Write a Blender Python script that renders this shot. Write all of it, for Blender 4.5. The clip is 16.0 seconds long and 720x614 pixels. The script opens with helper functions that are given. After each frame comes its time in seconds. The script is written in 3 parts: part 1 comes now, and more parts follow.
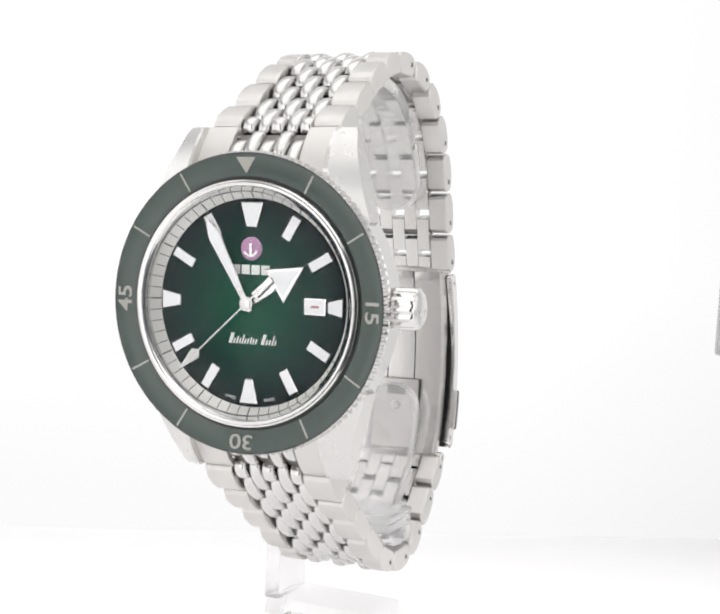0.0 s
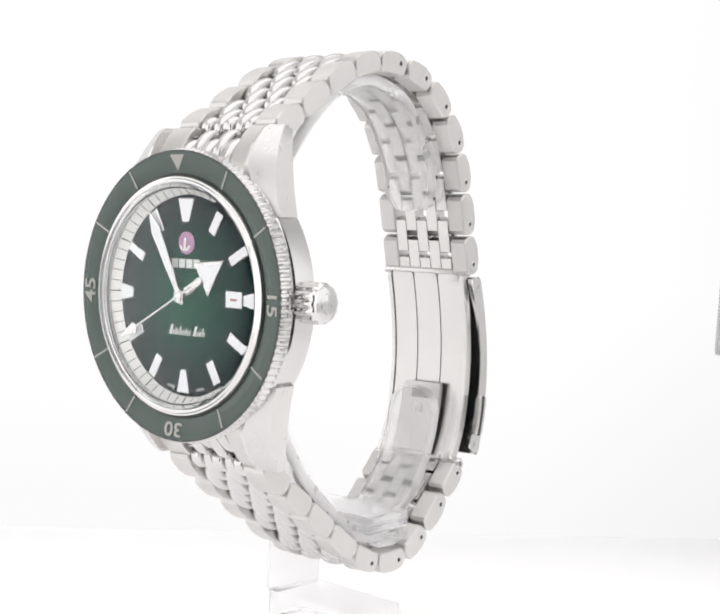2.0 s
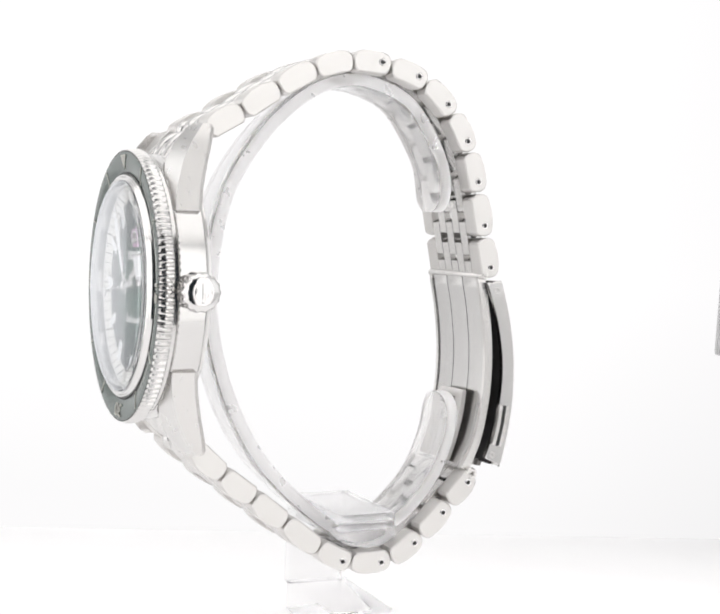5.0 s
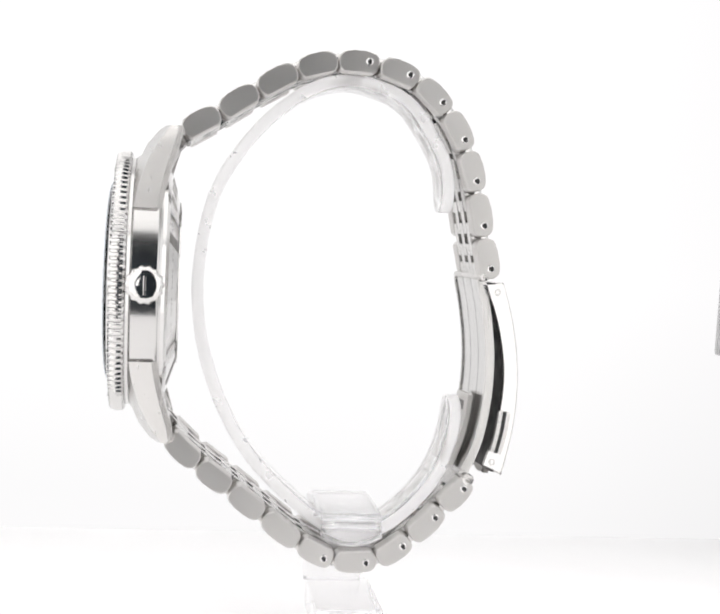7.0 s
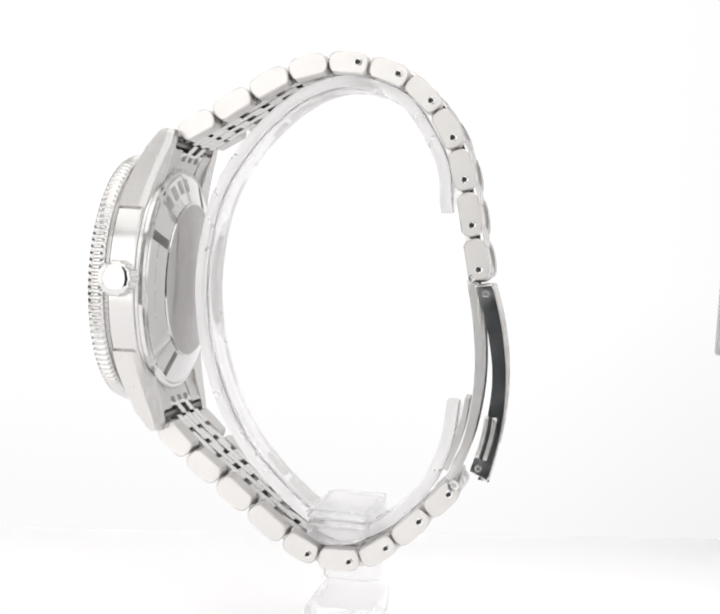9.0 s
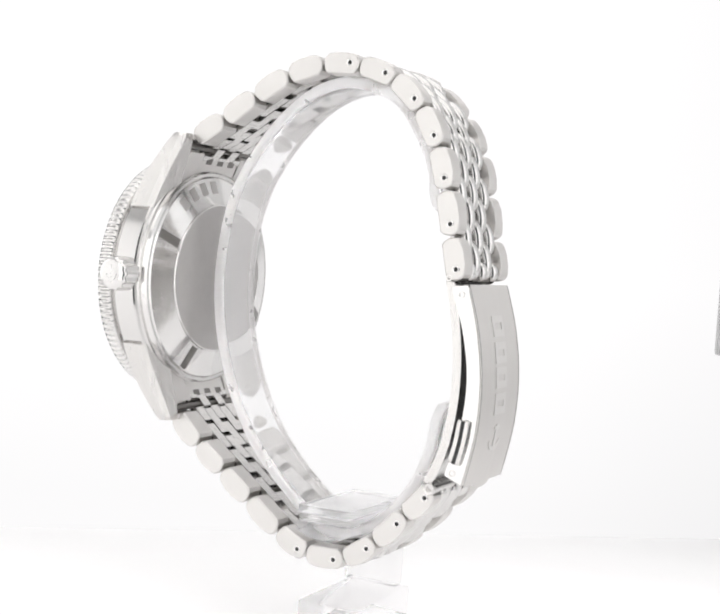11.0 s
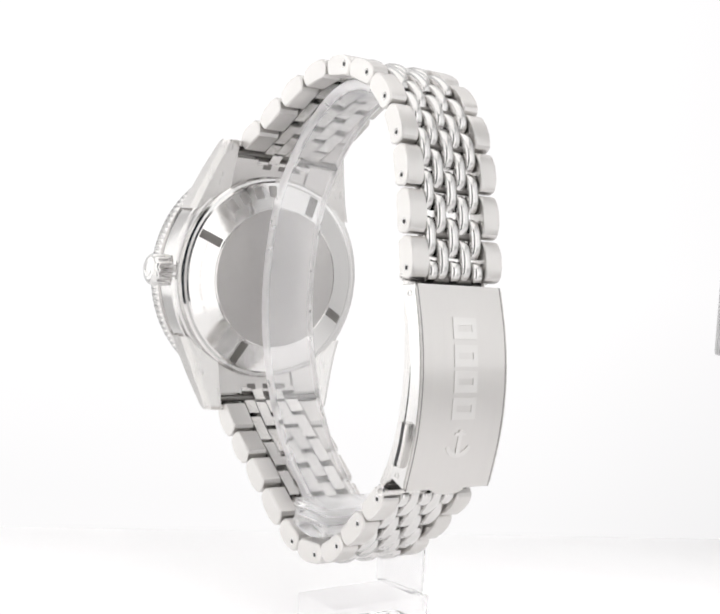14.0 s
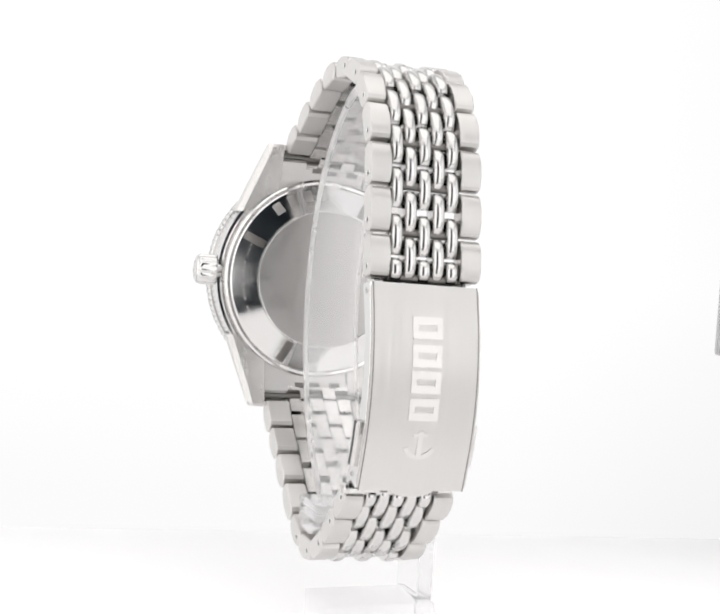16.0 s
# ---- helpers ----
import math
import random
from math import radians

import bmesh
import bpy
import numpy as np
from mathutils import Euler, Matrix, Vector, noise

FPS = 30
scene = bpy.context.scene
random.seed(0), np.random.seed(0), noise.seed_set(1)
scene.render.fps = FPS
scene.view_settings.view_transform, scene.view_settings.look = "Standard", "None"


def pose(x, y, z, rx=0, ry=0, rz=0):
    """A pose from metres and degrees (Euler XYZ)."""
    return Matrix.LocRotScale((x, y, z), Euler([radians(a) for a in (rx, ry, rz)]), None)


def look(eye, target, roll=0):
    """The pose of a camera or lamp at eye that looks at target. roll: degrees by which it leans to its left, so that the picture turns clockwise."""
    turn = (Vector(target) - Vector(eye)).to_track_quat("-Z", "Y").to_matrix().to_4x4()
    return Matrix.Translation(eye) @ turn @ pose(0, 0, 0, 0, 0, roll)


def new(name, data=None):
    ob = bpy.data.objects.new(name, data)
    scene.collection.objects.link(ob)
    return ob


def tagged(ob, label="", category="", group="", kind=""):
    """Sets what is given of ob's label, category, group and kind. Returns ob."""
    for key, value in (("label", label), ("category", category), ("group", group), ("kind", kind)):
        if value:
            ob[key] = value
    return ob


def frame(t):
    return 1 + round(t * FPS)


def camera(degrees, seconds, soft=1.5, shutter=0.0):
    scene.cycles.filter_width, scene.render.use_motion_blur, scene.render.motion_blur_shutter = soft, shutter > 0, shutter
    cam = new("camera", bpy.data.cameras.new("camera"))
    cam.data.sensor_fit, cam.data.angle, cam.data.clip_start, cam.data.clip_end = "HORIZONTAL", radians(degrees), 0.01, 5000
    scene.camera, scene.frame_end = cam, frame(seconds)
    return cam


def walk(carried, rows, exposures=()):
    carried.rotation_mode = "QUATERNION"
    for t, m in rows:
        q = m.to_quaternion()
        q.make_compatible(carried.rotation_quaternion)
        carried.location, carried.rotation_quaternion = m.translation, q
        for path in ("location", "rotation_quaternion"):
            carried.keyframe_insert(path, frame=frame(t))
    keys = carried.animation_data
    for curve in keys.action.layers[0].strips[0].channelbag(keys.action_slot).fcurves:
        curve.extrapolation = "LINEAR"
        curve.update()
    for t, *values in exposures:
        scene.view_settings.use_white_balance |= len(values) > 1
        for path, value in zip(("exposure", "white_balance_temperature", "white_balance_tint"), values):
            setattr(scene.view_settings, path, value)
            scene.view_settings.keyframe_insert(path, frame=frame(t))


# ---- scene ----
# A wristwatch on a clear display stand turns on a small white turntable inside a light tent.
EYE = Vector((0.0, -0.214, 0.070))
cam = camera(30.84, 16.0, soft=2.2)
YAW, PITCH = radians(-0.488), radians(-4.269)
AIM = EYE + Vector((math.sin(YAW) * math.cos(PITCH), math.cos(YAW) * math.cos(PITCH), math.sin(PITCH)))
walk(cam, [(0.0, look(EYE, AIM, 3.429)), (16.0, look(EYE, AIM, 3.429))])

# turn of the table in degrees, by the second
TURNS = ((0.0, 67.35), (0.5, 63.18), (1.0, 58.84), (1.5, 54.63), (2.0, 50.37), (2.5, 46.22), (3.0, 42.05), (3.5, 37.98), (4.2, 32.26),
         (6.3, 14.26), (7.0, 8.17), (8.0, -0.86), (9.0, -9.88), (11.5, -31.99), (12.5, -40.46), (13.5, -49.0), (14.5, -57.58), (15.0, -62.04), (16.0, -71.08))
# the watch on the table: x to three o'clock, y to twelve, z out of the dial
BASIS = Matrix(((0, 0, -1, 0), (-1, 0, 0, 0), (0, 1, 0, 0), (0, 0, 0, 1)))
SEAT = pose(-0.041977, 0.001051, 0.070 - 0.013718, -1.813, -0.903, -0.422) @ BASIS
MM = 0.001
HOLD = SEAT
SEAT = SEAT @ pose(-0.0003, 0, 0, 0, 0.7, 0)

# ---- light ----
world = bpy.data.worlds.new("world")
scene.world = world
world.use_nodes = True
world.node_tree.nodes["Background"].inputs[0].default_value = (1.0, 0.99, 0.985, 1)
world.node_tree.nodes["Background"].inputs[1].default_value = 0.25


def softbox(name, m, sx, sy, watts, colour=(1, 1, 1)):
    lamp = bpy.data.lights.new(name, "AREA")
    lamp.shape, lamp.size, lamp.size_y, lamp.energy, lamp.color = "RECTANGLE", sx, sy, watts, colour
    ob = new(name, lamp)
    ob.matrix_world = m
    return ob


softbox("softbox_top", look((0, -0.05, 0.42), (0, 0, 0.05)), 0.55, 0.5, 0.66, (1, 0.985, 0.97))
softbox("softbox_left", look((-0.42, -0.12, 0.16), (0, 0, 0.06)), 0.4, 0.4, 0.3, (1, 0.99, 0.98))
softbox("softbox_right", look((0.42, -0.12, 0.24), (0, 0, 0.16)), 0.4, 0.36, 0.22, (0.975, 0.985, 1))
# lit cloth on both sides of the camera slot, and the rear part of one side
softbox("softbox_front_left", look((-0.2, -0.314, 0.12), (-0.2, 0, 0.12)), 0.3, 0.48, 0.35, (1, 0.99, 0.98))
softbox("softbox_front_right", look((0.287, -0.314, 0.12), (0.287, 0, 0.12)), 0.3, 0.48, 0.36, (1, 0.99, 0.98))
softbox("softbox_rear_left", look((-0.44, 0.15, 0.14), (0, 0.15, 0.12)), 0.2, 0.4, 0.2)


# ---- materials ----
def material(name, colour, rough=0.4, metal=0.0, **more):
    m = bpy.data.materials.new(name)
    m.use_nodes = True
    b = m.node_tree.nodes["Principled BSDF"]
    b.inputs["Base Color"].default_value = (*colour, 1)
    b.inputs["Roughness"].default_value = rough
    b.inputs["Metallic"].default_value = metal
    for key, value in more.items():
        b.inputs[key.replace("_", " ")].default_value = value
    return m


def noisy(m, scale, low, high, socket="Roughness", stretch=(1, 1, 1), bump=0.0, detail=4.0):
    """Noise on one input of a material, and as fine relief."""
    t = m.node_tree
    n, links, b = t.nodes, t.links, t.nodes["Principled BSDF"]
    co, mp, tex, ramp = (n.new("ShaderNodeTexCoord"), n.new("ShaderNodeMapping"), n.new("ShaderNodeTexNoise"), n.new("ShaderNodeMapRange"))
    mp.inputs["Scale"].default_value = stretch
    tex.inputs["Scale"].default_value, tex.inputs["Detail"].default_value = scale, detail
    ramp.inputs["From Min"].default_value, ramp.inputs["From Max"].default_value = 0.3, 0.7
    ramp.inputs["To Min"].default_value, ramp.inputs["To Max"].default_value = low, high
    links.new(co.outputs["Object"], mp.inputs["Vector"])
    links.new(mp.outputs["Vector"], tex.inputs["Vector"])
    links.new(tex.outputs["Fac"], ramp.inputs["Value"])
    links.new(ramp.outputs["Result"], b.inputs[socket])
    if bump:
        bp = n.new("ShaderNodeBump")
        bp.inputs["Strength"].default_value, bp.inputs["Distance"].default_value = bump, 0.00001
        links.new(tex.outputs["Fac"], bp.inputs["Height"])
        links.new(bp.outputs["Normal"], b.inputs["Normal"])
    return m


BRUSHED = noisy(material("brushed_steel", (0.69, 0.673, 0.657), 0.4, 1.0), 5000, 0.32, 0.44, stretch=(1, 0.02, 0.02), bump=0.05)
SATIN = noisy(material("satin_steel", (0.70, 0.685, 0.67), 0.26, 1.0), 1500, 0.23, 0.28, stretch=(1, 0.1, 1))
SOFTSHINE = noisy(material("soft_polished_steel", (0.68, 0.67, 0.66), 0.15, 1.0), 400, 0.12, 0.18)
MATT = noisy(material("matt_steel", (0.52, 0.505, 0.495), 0.42, 1.0), 420, 0.34, 0.5, bump=1.0, detail=3.0)


def grained(m, amount):
    """Brushing along each part's own y: the shine spreads across the grain."""
    t = m.node_tree
    n, links, b = t.nodes, t.links, t.nodes["Principled BSDF"]
    turn, geo, cross = n.new("ShaderNodeVectorTransform"), n.new("ShaderNodeNewGeometry"), n.new("ShaderNodeVectorMath")
    turn.vector_type, turn.convert_from, turn.convert_to = "VECTOR", "OBJECT", "WORLD"
    turn.inputs[0].default_value = (0, 1, 0)
    cross.operation = "CROSS_PRODUCT"
    links.new(geo.outputs["Normal"], cross.inputs[0])
    links.new(turn.outputs[0], cross.inputs[1])
    links.new(cross.outputs[0], b.inputs["Tangent"])
    b.inputs["Anisotropic"].default_value = amount
    return m


LINKSIDE = noisy(material("fine_brushed_steel", (0.70, 0.683, 0.665), 0.34, 1.0), 4000, 0.31, 0.38, stretch=(1, 0.05, 1), bump=0.03)
grained(BRUSHED, 0.85)
grained(LINKSIDE, 0.4)
grained(SATIN, 0.7)
POLISHED = noisy(material("polished_steel", (0.73, 0.72, 0.71), 0.1, 1.0), 500, 0.08, 0.14)
# steel with the shade of gaps and recesses put into its colour
SHADEDSTEEL = noisy(material("shaded_steel", (0.22, 0.21, 0.20), 0.4, 1.0), 600, 0.3, 0.5)
# near-black colour that stands for shade inside the clasp
CAVITYSHADE = noisy(material("cavity_shade_steel", (0.05, 0.045, 0.045), 0.5, 0.6), 600, 0.4, 0.6)
BLADE = noisy(material("bright_rolled_steel", (0.64, 0.63, 0.62), 0.2, 1.0), 900, 0.17, 0.24, stretch=(1, 0.1, 1))
CHAMFER = noisy(material("satin_polished_steel", (0.68, 0.67, 0.66), 0.3, 1.0), 600, 0.26, 0.34)
CERAMIC = noisy(material("green_ceramic", (0.022, 0.047, 0.036), 0.16, 0.0, IOR=1.74), 300, 0.13, 0.2)
SILVERED = noisy(material("silvered_ring", (0.85, 0.84, 0.81), 0.4, 0.35), 700, 0.3, 0.42)
# black for printed lines, and for shade painted in holes and gaps
INKSHADE = noisy(material("black_ink_and_shade", (0.02, 0.02, 0.02), 0.5), 500, 0.4, 0.6)
GREYMARK = noisy(material("warm_grey_inlay", (0.41, 0.4, 0.37), 0.5), 500, 0.42, 0.58)
LUME = noisy(material("white_lume", (0.92, 0.93, 0.95), 0.45), 900, 0.4, 0.5)
WHITEPRINT = noisy(material("white_print", (0.82, 0.84, 0.82), 0.5), 500, 0.42, 0.58)
REDPRINT = noisy(material("dull_red_print", (0.36, 0.12, 0.1), 0.5), 500, 0.42, 0.58)
PINK = noisy(material("mauve_enamel", (0.50, 0.27, 0.45), 0.3), 500, 0.25, 0.35)


def coated_crystal():
    """Sapphire with an anti-reflection coat: clear, with gloss that grows towards the rim."""
    m = bpy.data.materials.new("coated_sapphire")
    m.use_nodes = True
    n, links = m.node_tree.nodes, m.node_tree.links
    n.remove(n["Principled BSDF"])
    clear, gloss, mix, face = n.new("ShaderNodeBsdfGlass"), n.new("ShaderNodeBsdfGlossy"), n.new("ShaderNodeMixShader"), n.new("ShaderNodeLayerWeight")
    power, scale = n.new("ShaderNodeMath"), n.new("ShaderNodeMath")
    power.operation, scale.operation = "POWER", "MULTIPLY_ADD"
    face.inputs["Blend"].default_value = 0.5
    power.inputs[1].default_value = 3.0
    scale.inputs[1].default_value, scale.inputs[2].default_value = 0.8, 0.0
    gloss.inputs["Roughness"].default_value = 0.02
    clear.inputs["IOR"].default_value, clear.inputs["Roughness"].default_value = 1.2, 0.0
    gloss.inputs["Color"].default_value = (0.95, 0.97, 1.0, 1)
    links.new(face.outputs["Facing"], power.inputs[0])
    links.new(power.outputs[0], scale.inputs[0])
    links.new(scale.outputs[0], mix.inputs[0])
    links.new(clear.outputs[0], mix.inputs[1])
    links.new(gloss.outputs[0], mix.inputs[2])
    links.new(mix.outputs[0], n["Material Output"].inputs[0])
    return m


GLASS = coated_crystal()
ACRYLIC = noisy(material("clear_acrylic", (1.0, 0.997, 1.0), 0.05, 0.0, IOR=1.25, Transmission_Weight=0.83), 300, 0.03, 0.08)
BLOCK = noisy(material("clear_acrylic_block", (1.0, 0.997, 1.0), 0.06, 0.0, IOR=1.11, Transmission_Weight=0.84), 300, 0.04, 0.1)
# white in this material stands for light that the clear edges catch
EDGEGLINT = noisy(material("acrylic_edge_glint", (1.0, 0.99, 0.99), 0.4, 0.0, IOR=1.03, Transmission_Weight=0.68), 400, 0.25, 0.45)
# white table material with glow added to its own colour
TABLE = noisy(material("glowing_white_acrylic", (0.76, 0.758, 0.762), 0.5, Emission_Color=(1, 0.978, 0.978, 1), Emission_Strength=0.36), 40, 0.42, 0.58)
ETCHED = noisy(material("etched_steel", (0.73, 0.715, 0.70), 0.36, 1.0), 3000, 0.34, 0.42)
WHITE = noisy(material("white_sheet", (0.81, 0.81, 0.81), 0.7), 30, 0.5, 0.7)
GREYCLOTH = noisy(material("grey_cloth", (0.6, 0.6, 0.6), 0.8), 60, 0.7, 0.9)
BLACK = noisy(material("black_cloth", (0.03, 0.042, 0.055), 0.9), 200, 0.8, 1.0)


def green_dial():
    """A green lacquer that darkens from the middle to the rim, with a faint sunburst."""
    m = material("green_lacquer", (0.02, 0.1, 0.06), 0.5, Specular_IOR_Level=0.05)
    t = m.node_tree
    n, links, b = t.nodes, t.links, t.nodes["Principled BSDF"]
    co, ln, ramp = n.new("ShaderNodeTexCoord"), n.new("ShaderNodeVectorMath"), n.new("ShaderNodeValToRGB")
    mul = n.new("ShaderNodeMath")
    ln.operation, mul.operation = "LENGTH", "MULTIPLY"
    mul.inputs[1].default_value = 1 / 0.0145
    links.new(co.outputs["Object"], ln.inputs[0])
    links.new(ln.outputs["Value"], mul.inputs[0])
    links.new(mul.outputs[0], ramp.inputs["Fac"])
    e = ramp.color_ramp.elements
    e[0].position, e[0].color = 0.0, (0.009, 0.095, 0.054, 1)
    e[1].position, e[1].color = 1.0, (0.004, 0.009, 0.011, 1)
    mid = e.new(0.62)
    mid.color = (0.005, 0.033, 0.026, 1)
    links.new(ramp.outputs["Color"], b.inputs["Base Color"])
    return m


DIAL = green_dial()
DEEP = 1.15


def panel_light(name, colour, strength):
    m = bpy.data.materials.new(name)
    m.use_nodes = True
    n = m.node_tree.nodes
    n.remove(n["Principled BSDF"])
    em = n.new("ShaderNodeEmission")
    em.inputs[0].default_value, em.inputs[1].default_value = (*colour, 1), strength
    m.node_tree.links.new(em.outputs[0], n["Material Output"].inputs[0])
    return m


BACKLIT = panel_light("backlit_panel", (1, 0.992, 0.997), 1.05)


def fade(m, low, high, z0, z1):
    """Gradient painted into the panel's glow: a little dimmer lower down and towards one side."""
    t = m.node_tree
    co, sep, ramp = t.nodes.new("ShaderNodeTexCoord"), t.nodes.new("ShaderNodeSeparateXYZ"), t.nodes.new("ShaderNodeMapRange")
    for key, value in (("From Min", z0), ("From Max", z1), ("To Min", low), ("To Max", high)):
        ramp.inputs[key].default_value = value
    t.links.new(co.outputs["Object"], sep.inputs[0])
    t.links.new(sep.outputs["Z"], ramp.inputs["Value"])
    side, less = t.nodes.new("ShaderNodeMapRange"), t.nodes.new("ShaderNodeMath")
    side.interpolation_type, less.operation = "SMOOTHSTEP", "SUBTRACT"
    for key, value in (("From Min", 0.04), ("From Max", 0.22), ("To Min", 0.0), ("To Max", 0.075)):
        side.inputs[key].default_value = value
    t.links.new(sep.outputs["X"], side.inputs["Value"])
    t.links.new(ramp.outputs["Result"], less.inputs[0])
    t.links.new(side.outputs["Result"], less.inputs[1])
    t.links.new(less.outputs[0], t.nodes["Emission"].inputs[1])


fade(BACKLIT, 0.975, 1.05, -0.075, 0.04)


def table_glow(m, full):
    """Added glow brightens the table; a hand-set falloff dims its far edge and one end."""
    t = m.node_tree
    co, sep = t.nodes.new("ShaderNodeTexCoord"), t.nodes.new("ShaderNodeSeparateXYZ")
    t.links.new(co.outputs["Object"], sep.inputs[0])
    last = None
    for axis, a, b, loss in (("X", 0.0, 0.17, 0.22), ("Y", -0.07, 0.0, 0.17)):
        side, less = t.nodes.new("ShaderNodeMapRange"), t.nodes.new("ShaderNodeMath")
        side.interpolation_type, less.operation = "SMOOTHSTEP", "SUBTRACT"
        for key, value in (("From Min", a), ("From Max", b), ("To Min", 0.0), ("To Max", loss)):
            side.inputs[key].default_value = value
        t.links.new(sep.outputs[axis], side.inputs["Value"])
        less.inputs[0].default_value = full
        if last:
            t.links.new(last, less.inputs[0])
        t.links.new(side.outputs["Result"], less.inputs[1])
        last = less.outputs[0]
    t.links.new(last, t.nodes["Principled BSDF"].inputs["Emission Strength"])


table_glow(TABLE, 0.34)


# ---- mesh helpers; lengths in millimetres ----
def part(name, bm, mat, parent=None, label="", at=None, smooth=35, mesh=None):
    if mesh is None:
        bmesh.ops.recalc_face_normals(bm, faces=bm.faces)
        bmesh.ops.scale(bm, vec=(MM, MM, MM), verts=bm.verts)
        mesh = bpy.data.meshes.new(name)
        bm.to_mesh(mesh)
        bm.free()
        mesh.materials.append(mat)
        if smooth:
            mesh.polygons.foreach_set("use_smooth", [True] * len(mesh.polygons))
            mesh.set_sharp_from_angle(angle=radians(smooth))
    ob = new(name, mesh)
    ob.parent = parent
    if at is not None:
        ob.matrix_basis = at
    if label:
        ob["label"] = label
    return ob


def mm(x, y, z, rx=0, ry=0, rz=0):
    return pose(x * MM, y * MM, z * MM, rx, ry, rz)


def lathe(profile, n=128, closed=True, a0=0.0, a1=360.0):
    """A turned body about z from (radius, height) pairs."""
    bm = bmesh.new()
    full = abs(a1 - a0) >= 360
    steps = n if full else n + 1
    rings = []
    for i in range(steps):
        a = radians(a0 + (a1 - a0) * i / n)
        rings.append([bm.verts.new((r * math.cos(a), r * math.sin(a), z)) for r, z in profile])
    m = len(profile)
    for i in range(n):
        p, q = rings[i], rings[(i + 1) % steps]
        for j in range(m if closed else m - 1):
            k = (j + 1) % m
            bm.faces.new((p[j], q[j], q[k], p[k]))
    if not full and closed:
        bm.faces.new(rings[0])
        bm.faces.new(rings[-1][::-1])
    bmesh.ops.remove_doubles(bm, verts=bm.verts, dist=1e-5)
    return bm


def prism(outline, x0, x1, bevel=0.0, seg=1):
    """A side outline of (y, z) pairs, drawn out along x."""
    bm = bmesh.new()
    a = [bm.verts.new((x0, y, z)) for y, z in outline]
    b = [bm.verts.new((x1, y, z)) for y, z in outline]
    n = len(outline)
    ends = [bm.faces.new(a), bm.faces.new(b[::-1])]
    for i in range(n):
        bm.faces.new((a[i], a[(i + 1) % n], b[(i + 1) % n], b[i]))
    if bevel:
        es = [e for f in ends for e in f.edges]
        bmesh.ops.bevel(bm, geom=es, offset=bevel, segments=seg, affect="EDGES", profile=0.6)
    return bm


def plate(outline, z0, z1, bevel=0.0, seg=1):
    """A flat outline of (x, y) pairs, drawn out along z."""
    bm = bmesh.new()
    a = [bm.verts.new((x, y, z0)) for x, y in outline]
    b = [bm.verts.new((x, y, z1)) for x, y in outline]
    n = len(outline)
    bm.faces.new(a)
    top = bm.faces.new(b)
    for i in range(n):
        bm.faces.new((a[i], a[(i + 1) % n], b[(i + 1) % n], b[i]))
    if bevel:
        bmesh.ops.bevel(bm, geom=list(top.edges), offset=bevel, segments=seg, affect="EDGES", profile=0.6)
    return bm


def box(x0, x1, y0, y1, z0, z1, bevel=0.0, seg=2):
    bm = plate([(x0, y0), (x1, y0), (x1, y1), (x0, y1)], z0, z1)
    if bevel:
        bmesh.ops.bevel(bm, geom=list(bm.edges), offset=bevel, segments=seg, affect="EDGES", profile=0.6)
    return bm


def merge(*parts):
    """Several bmeshes in one."""
    out = bmesh.new()
    for b in parts:
        me = bpy.data.meshes.new("join")
        b.to_mesh(me)
        b.free()
        out.from_mesh(me)
        bpy.data.meshes.remove(me)
    return out


def strip(line, half):
    """A closed outline of a bent strip of even thickness along a line of (y, z) pairs."""
    left, right = [], []
    for i, p in enumerate(line):
        a, b = Vector(line[max(i - 1, 0)]), Vector(line[min(i + 1, len(line) - 1)])
        d = (b - a).normalized()
        nrm = Vector((-d.y, d.x)) * half
        left.append(tuple(Vector(p) + nrm))
        right.append(tuple(Vector(p) - nrm))
    return left + right[::-1]


def spline(pts, n=6):
    """A smooth line through points."""
    out = []
    v = [Vector(p) for p in pts]
    for i in range(len(v) - 1):
        p0, p1, p2, p3 = v[max(i - 1, 0)], v[i], v[i + 1], v[min(i + 2, len(v) - 1)]
        for k in range(n):
            t = k / n
            out.append(tuple(0.5 * ((2 * p1) + (p2 - p0) * t + (2 * p0 - 5 * p1 + 4 * p2 - p3) * t * t + (3 * p1 - p0 - 3 * p2 + p3) * t ** 3)))
    out.append(tuple(v[-1]))
    return out


def writing(name, text, size, mat, parent, at, depth=0.05, label="", wide=1.0, bold=0.0):
    cu = bpy.data.curves.new(name, "FONT")
    cu.body, cu.size, cu.extrude, cu.align_x, cu.align_y = text, size * MM, depth * MM, "CENTER", "CENTER"
    cu.offset = bold * MM
    tmp = new("tmp_text", cu)
    me = bpy.data.meshes.new_from_object(tmp.evaluated_get(bpy.context.evaluated_depsgraph_get()))
    bpy.data.objects.remove(tmp)
    me.transform(Matrix.Diagonal((wide, 1, 1, 1)))
    me.materials.append(mat)
    ob = part(name, None, mat, parent, label, at, mesh=me)
    return ob


